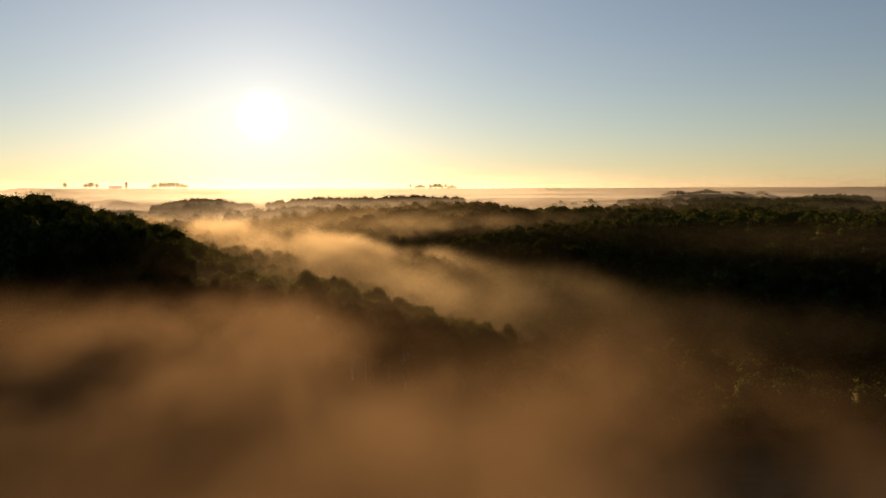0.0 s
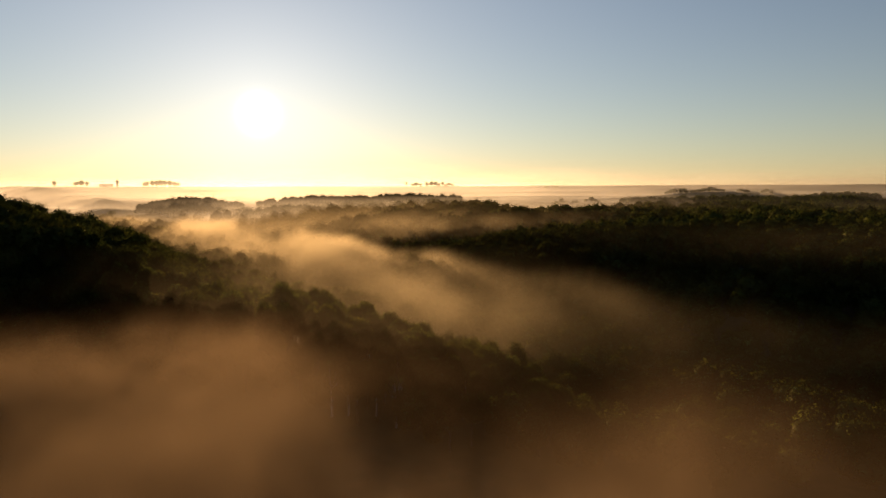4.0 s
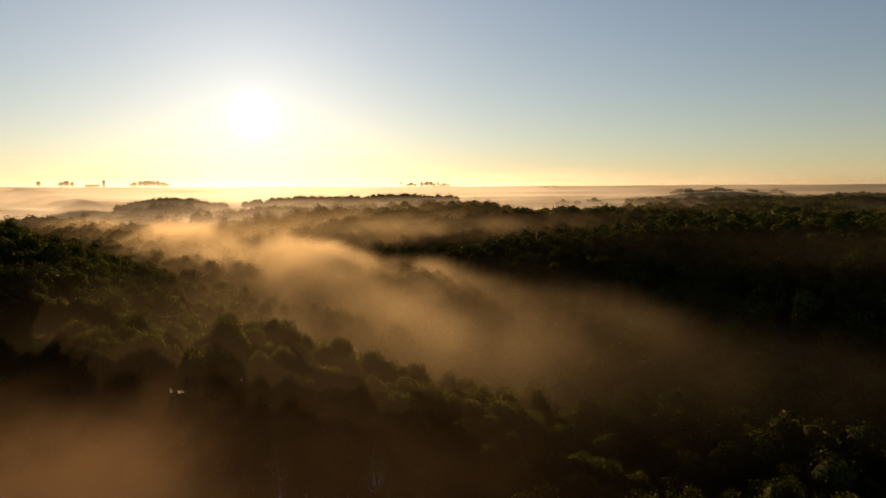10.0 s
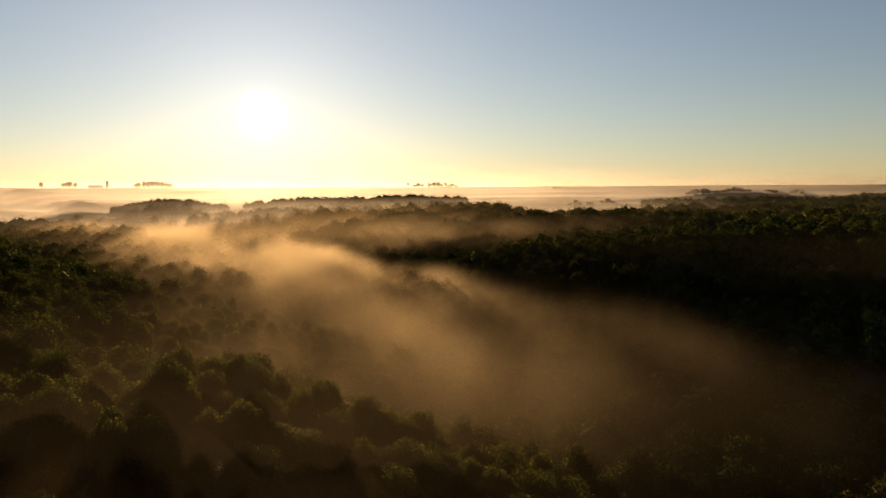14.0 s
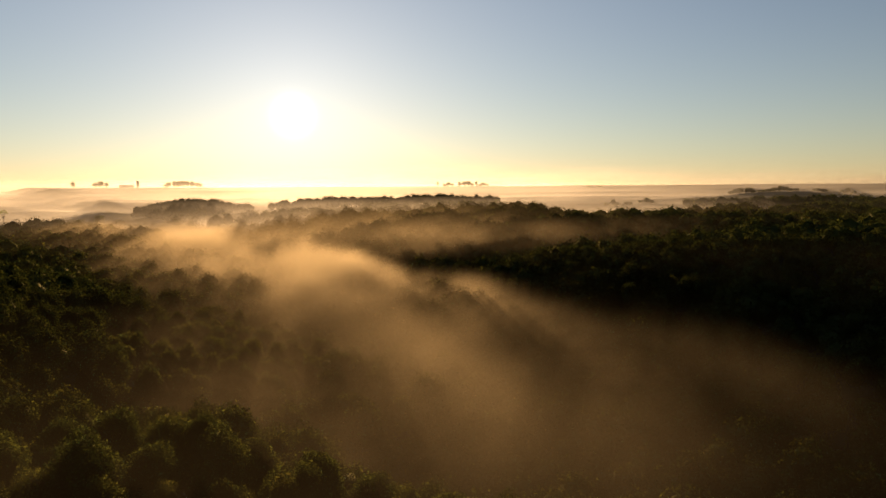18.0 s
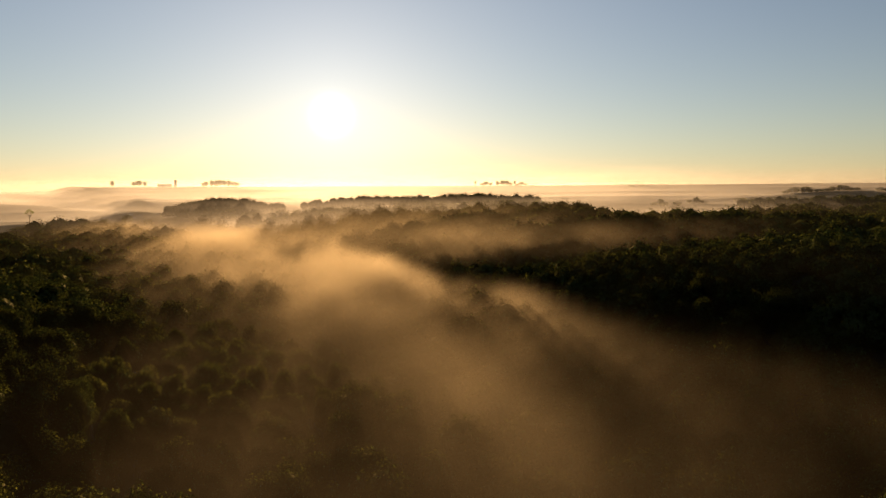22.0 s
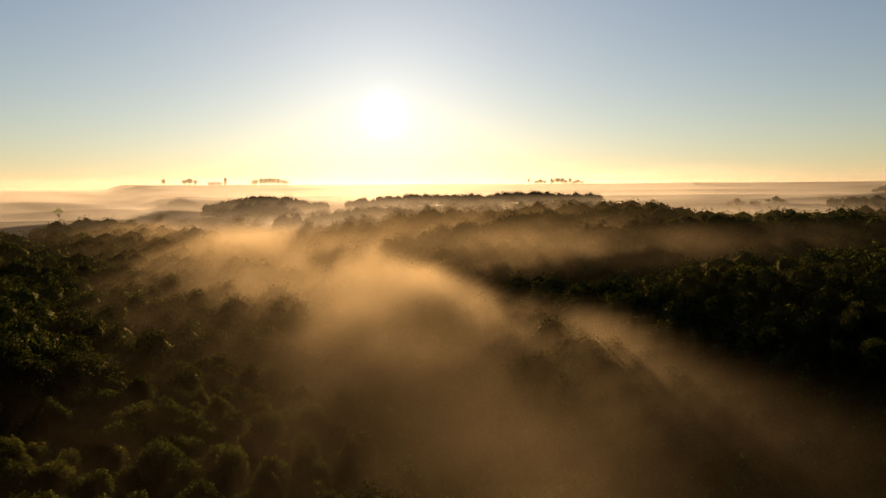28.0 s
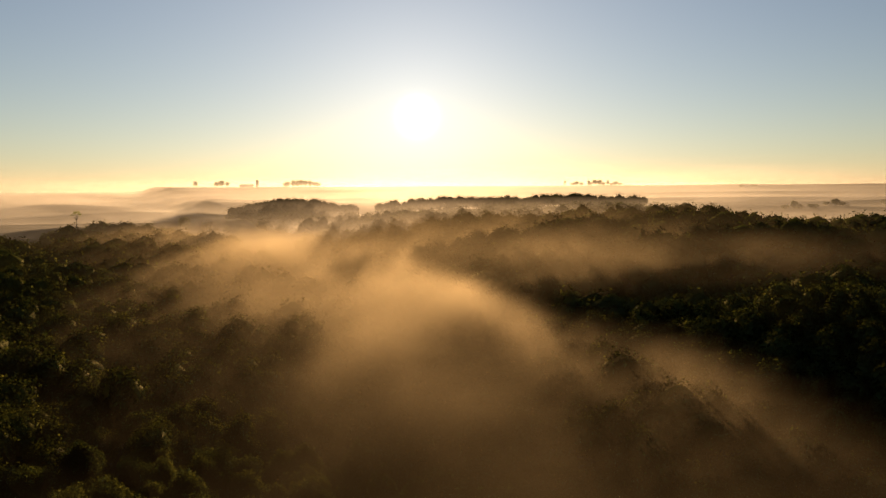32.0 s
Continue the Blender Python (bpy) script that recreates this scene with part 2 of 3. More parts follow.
# rises and dips: metres up, x, y, half widths
RISES = (
    (5.5, -235, 365, 70, 60),
    (-11.3, -114, 378, 38, 34),
    (-3.8, -125, 515, 50, 45),
    (0.9, 12, 624, 40, 26),
    (-8.7, -45, 680, 50, 45),
    (-5.6, 160, 540, 70, 60),
    (0.8, 70, 830, 90, 60),
    (3.5, -205, 950, 80, 60),
    (-9.0, -208, 1120, 80, 70),
    (-19.0, -500, 1185, 190, 115),
    (19.0, -500, 1208, 58, 46),
    (11.0, -600, 946, 80, 50),
    (6.5, -555, 1045, 75, 60),
    (-5.9, 30, 282, 28, 28),
    (5.4, -48, 530, 32, 28),
    (-5.9, 100, 1290, 130, 90),
    (3.2, -53, 295, 22, 22),
    (0.5, -300, 1270, 120, 50),
    (-9.3, 15, 725, 90, 40),
    (0.7, 450, 1215, 220, 120),
    (-2.3, 0, 1090, 90, 80),
    (-7.0, -104, 312, 28, 30),
    (-4.5, -147, 417, 34, 34),
    (7.0, 111, 411, 42, 34),
    (-3.4, -9, 522, 26, 26),
    (-5.0, 96, 909, 60, 40),
    (-9.0, -114, 342, 24, 26),
    (-2.5, -72, 282, 24, 20),
    (-10.0, -88, 354, 36, 28),
    (-5.0, -40, 348, 35, 25),
    (-4.5, -96, 290, 16, 20),
)


def height(x, y):
    """The lie of the land."""
    x, y = np.asarray(x, float), np.asarray(y, float)
    d, side, (bed,) = along(VALLEY, x, y)
    right = (47 - 0.6 * bed) * (1 - np.exp(-((d / 145) ** 1.5)))
    left = smooth(360, 470, y) * (40 - 0.95 * bed) * (1 - np.exp(-((d / 115) ** 1.2)))
    bank = np.where(side < 0, right, left)
    r = np.hypot(x, y)
    land = bed + bank
    sd, _, (crest, wide) = along(SPUR, x, y)
    spur = crest * np.exp(-((sd / wide) ** 2))
    land = 0.5 * (land + spur + np.sqrt((land - spur) ** 2 + 40)) - 2
    land = land + 34 * smooth(1350, 2650, r) - 10 * smooth(3200, 6000, r)
    land = land + 14 * hump(x, y, 480, 1490, 190, 120) + 6 * hump(x, y, 450, 1545, 170, 50) + 8 * hump(x, y, -2450, 2150, 1150, 420, 38) + 17 * hump(x, y, -960, 1340, 270, 110, -15)
    for up, *place in RISES:
        land = land + up * hump(x, y, *place)
    return land + 3.0 * fbm(x, y, 130, 3, 2)


def mesh_from(name, verts, faces, mat, normals=None):
    """A mesh from arrays of vertices and of faces that all have as many corners."""
    me = bpy.data.meshes.new(name)
    verts, faces = np.asarray(verts, np.float32), np.asarray(faces, np.int32)
    me.vertices.add(len(verts))
    me.vertices.foreach_set("co", verts.ravel())
    me.loops.add(faces.size)
    me.loops.foreach_set("vertex_index", faces.ravel())
    me.polygons.add(len(faces))
    me.polygons.foreach_set("loop_start", np.arange(0, faces.size, faces.shape[1], dtype=np.int32))
    me.update(calc_edges=True)
    if mat:
        me.materials.append(mat)
    if normals is not None:
        me.normals_split_custom_set_from_vertices(np.asarray(normals, np.float32))
    return me


def grid_mesh(name, xs, ys, z, mat, is_smooth=True):
    gx, gy = np.meshgrid(xs, ys)
    verts = np.stack([gx, gy, z(gx, gy)], -1).reshape(-1, 3)
    n, m = len(xs), len(ys)
    i = (np.arange(m - 1)[:, None] * n + np.arange(n - 1)[None]).ravel()
    me = mesh_from(name, verts, np.stack([i, i + 1, i + n + 1, i + n], -1), mat)
    if is_smooth:
        me.polygons.foreach_set("use_smooth", np.ones(len(me.polygons), bool))
    return me


# ---- ground ----
def spread(stops):
    return np.concatenate([np.arange(a, b, s) for a, b, s in stops])


ground_x = spread(((-9000, -2400, 300), (-2400, -800, 40), (-800, 700, 8), (700, 2400, 40), (2400, 9001, 300)))
ground_y = spread(((-3000, -200, 200), (-200, 100, 25), (100, 1400, 8), (1400, 3200, 30), (3200, 9001, 300)))
ground = new("ground", grid_mesh("ground", ground_x, ground_y, height, GROUND))
tagged(ground, "rolling dark meadow and forest floor under the mist", "ground", kind="structure")

# ---- trees ----
def ball(subdivisions):
    b = bmesh.new()
    bmesh.ops.create_icosphere(b, subdivisions=subdivisions, radius=1)
    out = np.array([v.co[:] for v in b.verts]), np.array([[v.index for v in f.verts] for f in b.faces])
    b.free()
    return out


BALLS = {k: ball(k) for k in (1, 2, 3, 4)}


def unit(v):
    return v / np.linalg.norm(v, axis=-1, keepdims=True)


def crown_arrays(rng, tall, wide, heads, leaves, leaf_size, finer, low=0.42):
    """A crown as triangles: one billowing body of rounded heads, each with smaller heads, all over small tilted leaf sprays."""
    body_v, body_f = BALLS[finer]
    radii = np.array([wide * rng.uniform(0.44, 0.54), wide * rng.uniform(0.44, 0.54), tall * (0.98 - low) * 0.5])
    middle = np.array([wide * rng.uniform(-0.06, 0.06), wide * rng.uniform(-0.06, 0.06), tall * (0.98 + low) * 0.5])
    large = unit(rng.normal(size=(heads, 3)) + (0, 0, 0.35))
    lift = rng.uniform(0.16, 0.34, heads)
    small = unit(rng.normal(size=(heads * 6, 3)) + (0, 0, 0.2))

    def surface(way):
        """How far the crown reaches that way, and which way it faces there."""
        near = way @ large.T
        swell = lift * np.exp(np.minimum(9.0 * (near - 1), 0))
        one = swell.argmax(1)
        near2 = way @ small.T
        two = near2.argmax(1)
        reach = 0.72 + swell.max(1) + 0.09 * np.exp(70.0 * (near2.max(1) - 1))
        face = unit(way / radii * radii.mean() + 1.1 * (way - large[one]) + 1.6 * (way - small[two]))
        return reach[:, None], face

    reach, face = surface(body_v)
    verts = [middle + body_v * radii * reach * ((0.90 if finer == 1 else 0.78) + rng.uniform(-0.05, 0.05, reach.shape))]
    normals, faces, count = [unit(face + (0, 0, 0.2))], [body_f], len(body_v)
    way = unit(rng.normal(size=(leaves, 3)) + (0, 0, 0.25))
    reach, face = surface(way)
    at = middle + way * radii * reach * rng.uniform(0.76, 1.06, (leaves, 1))
    side = unit(np.cross(face, rng.normal(size=(leaves, 3))))
    up = np.cross(side, face) + face * rng.uniform(-0.4, 0.8, (leaves, 1))
    s = leaf_size * rng.uniform(0.6, 1.5, (leaves, 1))
    verts.append(np.stack([at - side * s * 0.5, at + side * s * 0.5, at + up * s], 1).reshape(-1, 3))
    i = count + 3 * np.arange(leaves)
    faces.append(np.stack([i, i + 1, i + 2], -1))
    # the sprays of a head take the light together
    normals.append(np.repeat(unit(face + (0, 0, 0.3) + 0.20 * rng.normal(size=way.shape)), 3, axis=0))
    return np.concatenate(verts), np.concatenate(faces), np.concatenate(normals)


def tube(points, radii, sides):
    """A tapered tube along points, as quads."""
    verts, faces = [], []
    points = [Vector(p) for p in points]
    for k, (p, r) in enumerate(zip(points, radii)):
        ahead = (points[min(k + 1, len(points) - 1)] - points[max(k - 1, 0)]).normalized()
        u = ahead.cross(Vector((0.3, 0.9, 0.1))).normalized()
        w = ahead.cross(u)
        for j in range(sides):
            a = 2 * math.pi * j / sides
            verts.append(p + (u * math.cos(a) + w * math.sin(a)) * r)
    for k in range(len(points) - 1):
        for j in range(sides):
            faces.append((k * sides + j, k * sides + (j + 1) % sides, (k + 1) * sides + (j + 1) % sides, (k + 1) * sides + j))
    return np.array([v[:] for v in verts]), np.array(faces)


def part(name, mesh, parent, label=""):
    ob = new(name, mesh)
    ob.parent = parent
    return tagged(ob, label) if label else ob


def tree(rng, tall, wide, lobes, leaves, leaf_size, leaf, bark, low=0.42, finer=3):
    """A broadleaf tree with trunk, limbs and crown, standing at the origin."""
    base = new("tree")
    base.empty_display_size = 0.5
    lean = rng.uniform(-0.5, 0.5, 2)
    v, f = tube([(0, 0, -1.5), (lean[0] * 0.4, lean[1] * 0.4, tall * 0.25), (lean[0], lean[1], tall * 0.5), (lean[0] * 0.7, lean[1] * 1.2, tall * 0.8)], [tall * 0.022, tall * 0.016, tall * 0.012, tall * 0.004], 7)
    part("trunk", mesh_from("trunk", v, f, bark), base)
    vs, fs, count = [], [], 0
    for k in range(5):
        a, z = 2.4 * k + rng.uniform(-0.4, 0.4), tall * (0.34 + 0.07 * k)
        out = wide * rng.uniform(0.24, 0.36)
        v, f = tube([(lean[0] * 0.8, lean[1] * 0.8, z), (out * 0.5 * math.cos(a), out * 0.5 * math.sin(a), z + tall * 0.07), (out * math.cos(a), out * math.sin(a), z + tall * 0.17)], [tall * 0.008, tall * 0.005, tall * 0.002], 5)
        vs.append(v), fs.append(f + count)
        count += len(v)
    part("limbs", mesh_from("limbs", np.concatenate(vs), np.concatenate(fs), bark), base)
    v, f, n = crown_arrays(rng, tall, wide, lobes, leaves, leaf_size, finer, low)
    part("crown", mesh_from("crown", v, f, leaf, n), base)
    return base


def in_view(x, y):
    """The stretch of country that the flight looks over."""
    return (x < 0.60 * y + 40) & (x > -1.15 * y + 20) & (x > -700)


def wooded(x, y):
    """How thick the wood stands, from 0 to 1."""
    d, side, _ = along(VALLEY, x, y)
    near = np.where((y > 225) & (y < 560), 1.0, 0.0)
    right = (side < 0) & (y < np.interp(x, (-330, -60, -20, 40, 120, 230, 330, 420), (1120, 1130, 1000, 900, 925, 960, 1060, 1150)) + 40 * fbm(x, y, 90, 2, 5)) & (x > -330)
    left = (side > 0) & (y < 800 + 60 * fbm(x, y, 120, 2, 6)) & (x > -480) & (y >= 225)
    belts = np.zeros(np.shape(x), bool)
    for cx, cy, rx, ry, turn in ((-500, 1208, 85, 62, 0), (-399, 1054, 68, 38, 0), (-240, 1305, 190, 34, 12), (-215, 1120, 70, 60, 0), (-128, 1365, 70, 24, 0), (470, 1215, 260, 70, -4),
                                 (-455, 850, 90, 55, -20), (-655, 945, 40, 22, 0), (720, 1330, 200, 60, 0)):
        c, s = math.cos(radians(turn)), math.sin(radians(turn))
        u, v = (x - cx) * c + (y - cy) * s, -(x - cx) * s + (y - cy) * c
        belts |= (u / rx) ** 2 + (v / ry) ** 2 < 1 + 0.6 * fbm(x, y, 50, 2, 8)
    return (right | left | belts) & in_view(x, y)


def stand(step, x0, x1, y0, y1, rng):
    gx, gy = np.meshgrid(np.arange(x0, x1, step), np.arange(y0, y1, step * 0.87))
    gx = gx + (np.arange(gx.shape[0]) % 2)[:, None] * step * 0.5
    gx, gy = gx + rng.uniform(-0.34, 0.34, gx.shape) * step, gy + rng.uniform(-0.34, 0.34, gx.shape) * step
    x, y = gx.ravel(), gy.ravel()
    keep = wooded(x, y)
    return x[keep], y[keep]


rng = np.random.default_rng(11)
KINDS = [tree(np.random.default_rng(100 + k), 18.0, w, lobes, 13500, 0.19, LEAF_LIFTED, BARK, 0.34) for k, (w, lobes) in enumerate(((9.0, 10), (10.0, 12), (8.0, 9), (11.0, 13), (8.5, 11), (9.5, 10), (7.4, 9), (11.5, 14)))]
for k, t in enumerate(KINDS):
    tagged(t, "broadleaf tree in full dark green leaf on the wooded slope", "tree", "trees of the near wood")

nx, ny = stand(8.2, -230, 70, 226, 620, rng)
# the nearest three hundred: the spur that the flight crosses, and the slope behind it
reach = np.minimum(np.hypot((nx + 48) / 1.35, (ny - 268) / 0.62), np.hypot((nx + 118) / 0.7, (ny - 440) / 1.3) + 8)
reach = np.minimum(reach, np.hypot((nx - 40) / 0.8, (ny - 520) / 1.0) + 62)
order = np.argsort(reach)
near_set = order[:300]
used = [False] * len(KINDS)
for i in near_set:
    k = int(rng.integers(len(KINDS)))
    x, y = float(nx[i]), float(ny[i])
    s = float(rng.uniform(0.82, 1.08))
    m = Matrix.LocRotScale((x, y, float(height(x, y))), Euler((0, 0, float(rng.uniform(0, 6.28)))), None)
    if used[k]:
        t = copy_thing(KINDS[k], m)
    else:
        t, used[k] = KINDS[k], True
        t.matrix_basis = m
    t.scale = (s, s, s * float(rng.uniform(0.92, 1.08)))


def woods(name, x, y, templates, rng, label, size=(0.8, 1.15), uneven=0.1):
    """A wood that nobody could count, as one mesh."""
    vs, fs, ns, count = [], [], [], 0
    z = height(x, y)
    swell = 1 + uneven * fbm(x, y, 40, 2, 19)
    for i in range(len(x)):
        v, f, n = templates[int(rng.integers(len(templates)))]
        a, s = rng.uniform(0, 6.28), rng.uniform(*size) * swell[i]
        c, sn = math.cos(a) * s, math.sin(a) * s
        vs.append(np.stack([v[:, 0] * c - v[:, 1] * sn + x[i], v[:, 0] * sn + v[:, 1] * c + y[i], v[:, 2] * s * rng.uniform(0.9, 1.1) + z[i]], -1))
        fs.append(f + count)
        ns.append(np.stack([(n[:, 0] * c - n[:, 1] * sn) / s, (n[:, 0] * sn + n[:, 1] * c) / s, n[:, 2]], -1))
        count += len(v)
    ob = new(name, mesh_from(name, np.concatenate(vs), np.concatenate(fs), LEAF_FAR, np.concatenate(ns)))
    return tagged(ob, label, "woods", kind="stuff")


FINE = [crown_arrays(np.random.default_rng(300 + k), 18.0, w, 11, 2400, 0.30, 2, 0.30) for k, w in enumerate((9.5, 10.5, 8.5, 11.5, 10.0, 12.0, 9.0))]
MID = [crown_arrays(np.random.default_rng(350 + k), 18.0, w, 12, 760, 0.48, 2, 0.26) for k, w in enumerate((11.5, 12.5, 10.5, 13.5, 12.0, 14.5, 11.0))]
SLOPE = [crown_arrays(np.random.default_rng(380 + k), 18.0, w, 12, 400, 0.60, 2, 0.26) for k, w in enumerate((11.5, 12.5, 10.5, 13.5, 12.0, 14.5, 11.0))]
FAR = [crown_arrays(np.random.default_rng(400 + k), 17.0, w, 10, 150, 0.85, 1, 0.02) for k, w in enumerate((17.0, 19.0, 16.0, 21.0, 18.0))]
close, rest = order[300:800], order[800:]
woods("near_woods", nx[close], ny[close], FINE, rng, "dense dark green broadleaf wood on the near slopes")
woods("valley_woods", nx[rest], ny[rest], MID, rng, "dense dark green broadleaf wood down to the valley")
x, y = stand(10.4, -500, 420, 226, 640, rng)
inside = (x > -230) & (x < 70) & (y > 226) & (y < 620)
woods("slope_woods", x[~inside], y[~inside], SLOPE, rng, "dense dark broadleaf wood on the slopes of the valley")
x, y = stand(12.0, -520, 700, 640, 1130, rng)
woods("plateau_woods", x, y, FAR, rng, "dark broadleaf wood on the plateau beyond the valley", (0.65, 1.2), 0.25)
x, y = stand(9.5, -720, 950, 1130, 1500, rng)
woods("far_woods", x, y, FAR, rng, "far belts of dark trees rising from the mist", (0.6, 1.15), 0.22)

# ---- single trees, farm and groves far off ----


def set_tree(x, y, top, wide, kind, label, group=""):
    """A copy of a tree of the near wood, cut to a height and a width."""
    t = copy_thing(LIGHT[kind % 4], Matrix.LocRotScale((x, y, float(height(x, y)) - 0.3), Euler((0, 0, float(rng.uniform(0, 6.28)))), None))
    tall = max(top - float(height(x, y)), 6.0)
    s = tall / 17.6
    w = wide / 9.0
    t.scale = (w, w, s)
    t["label"] = label
    if group:
        t["group"] = group
    elif "group" in t:
        del t["group"]
    return t


LIGHT = []
for k, (w, lobes) in enumerate(((8.5, 11), (9.5, 12), (10.5, 11), (9.0, 10))):
    LIGHT.append(tree(np.random.default_rng(200 + k), 18.0, w, lobes, 500, 0.7, LEAF_LIFTED, BARK, 0.03, 2))
    tagged(LIGHT[k], "hazy tree in a far grove rising from the mist", "tree", "trees of the far groves")
    LIGHT[k].matrix_basis = pose((-300, -232, -175, -195)[k], (2560, 2575, 2570, 2556)[k], float(height((-300, -232, -175, -195)[k], (2560, 2575, 2570, 2556)[k])))
FARM = "trees round the farm"
for x, y, top, wide in ((-1518, 2475, 118, 20), (-1466, 2518, 116, 22), (-1452, 2526, 121, 24), (-1436, 2535, 116, 18)):
    set_tree(x, y, top, wide, int(rng.integers(8)), "hazy broadleaf tree beside the far farm", FARM)
GROVE = "trees of the far groves"
for cx, cy, top, span, count in ((-1250, 2712, 124, 150, 9), (-262, 2530, 110, 38, 3), (-205, 2535, 113, 52, 4), (-151, 2539, 107, 34, 3), (156, 2230, 86, 16, 1), (183, 2227, 86, 18, 1), (118, 1350, 70, 20, 3),
                                (146, 1376, 67, 14, 2), (181, 1422, 70, 22, 3), (257, 1459, 72, 20, 2), (380, 1562, 87, 60, 11), (436, 1547, 89, 52, 11), (494, 1528, 86, 22, 5), (536, 1511, 86, 14, 3)):
    for j in range(count):
        u = (j + 0.5) / count - 0.5
        set_tree(cx + u * span + float(rng.uniform(-2, 2)), cy + float(rng.uniform(-8, 8)), top - 50 * u * u + float(rng.uniform(-2.0, 0.5)), 1.5 * max(span / count, 8), int(rng.integers(8)), "hazy tree in a far grove rising from the mist", GROVE)
set_tree(-544, 1044, 57, 15, 3, "round broadleaf tree standing in the mist of the field")
set_tree(-520, 1048, 51, 12, 0, "low broadleaf tree standing in the mist of the field")


def thin_tree(tall, wide, seed, leaf_count, bark, low, leaf_size=0.55):
    """A slender tree that forks, with an open crown of loose tufts through which the sky shows."""
    rng = np.random.default_rng(seed)
    base = new("tree")
    v, f = tube([(0, 0, -1.5), (0.15, 0.1, tall * 0.22), (0.35, 0.1, tall * low)], [tall * 0.026, tall * 0.018, tall * 0.014], 7)
    part("trunk", mesh_from("trunk", v, f, bark), base)
    tips = []
    for k in range(9):
        a, up = 2.4 * k + rng.uniform(-0.5, 0.5), tall * rng.uniform(0.72, 0.98)
        out = wide * 0.5 * rng.uniform(0.35, 1.0)
        tip = np.array([out * math.cos(a), out * math.sin(a), up])
        v, f = tube([(0.35, 0.1, tall * low * rng.uniform(0.8, 1.0)), tuple(tip * (0.55, 0.55, 0.80)), tuple(tip)], [tall * 0.010, tall * 0.006, tall * 0.002], 5)
        part("limb", mesh_from("limb", v, f, bark), base)
        tips.append(tip)
    at = np.array(tips)[rng.integers(9, size=leaf_count)] + rng.normal(size=(leaf_count, 3)) * wide * 0.10
    side, up = unit(rng.normal(size=(leaf_count, 3))), unit(rng.normal(size=(leaf_count, 3)))
    v = np.stack([at - side * leaf_size * 0.5, at + side * leaf_size * 0.5, at + up * leaf_size], 1).reshape(-1, 3)
    part("crown", mesh_from("crown", v, np.arange(3 * leaf_count).reshape(-1, 3), LEAF_LIFTED), base)
    return base


lone = thin_tree(16.0, 9.0, 77, 420, BARK, 0.45)
tagged(lone, "lone thin forked tree with a sparse crown on the field knoll", "tree")
lone.matrix_basis = pose(-599, 946, float(height(-599, 946)), 0, 0, 40)
bare = thin_tree(19.0, 15.0, 78, 60, BIRCH, 0.3)
tagged(bare, "nearly leafless pale tree at the edge of the far wood", "tree")
bare.matrix_basis = pose(-52, 1120, float(height(-52, 1120)), 0, 0, 10)


for x, y, tall, wide, seed in ((-47, 233, 15.0, 5.0, 81), (-43, 236, 14.0, 4.5, 82), (-36, 240, 13.0, 4.0, 83), (-30, 238, 14.5, 5.0, 84)):
    birch = thin_tree(tall, wide, seed, 900, BIRCH, 0.62, 0.3)
    tagged(birch, "slender pale-barked tree with a thin crown on the spur", "tree", "pale-barked trees of the spur")
    birch.matrix_basis = pose(x, y, float(height(x, y)), 0, 0, 47 * seed % 360)


def revolve(name, outline, mat, sides=28):
    verts = [(r * math.cos(2 * math.pi * j / sides), r * math.sin(2 * math.pi * j / sides), z) for r, z in outline for j in range(sides)]
    faces = [(k * sides + j, k * sides + (j + 1) % sides, (k + 1) * sides + (j + 1) % sides, (k + 1) * sides + j) for k in range(len(outline) - 1) for j in range(sides)]
    return mesh_from(name, verts, faces, mat)


def silo(x, y, top):
    base = new("silo")
    z = float(height(x, y))
    tall = top - z
    base.matrix_basis = pose(x, y, z)
    rings = []
    for k in range(24):
        h = -1 + (tall - 3.0) * k / 24
        rings += [(4.6, h), (4.6, h + 0.55), (4.68, h + 0.6), (4.68, h + 0.75)]
    part("wall", revolve("wall", rings, SILO), base)
    part("dome", revolve("dome", [(4.75, tall - 4.2)] + [(4.75 * math.cos(a), tall - 4.0 + 4.0 * math.sin(a)) for a in np.linspace(0, 1.55, 9)], METAL), base, "dull metal dome")
    chute, f = tube([(4.9, 0, 0), (4.9, 0, tall - 3)], [0.6, 0.6], 8)
    part("chute", mesh_from("chute", chute, f, METAL), base)
    return tagged(base, "tall pale concrete silo with a metal dome", "silo")


def box_mesh(name, x0, x1, y0, y1, z0, z1, mat):
    v = [(x, y, z) for z in (z0, z1) for y in (y0, y1) for x in (x0, x1)]
    return mesh_from(name, v, [(0, 2, 3, 1), (4, 5, 7, 6), (0, 1, 5, 4), (1, 3, 7, 5), (3, 2, 6, 7), (2, 0, 4, 6)], mat)


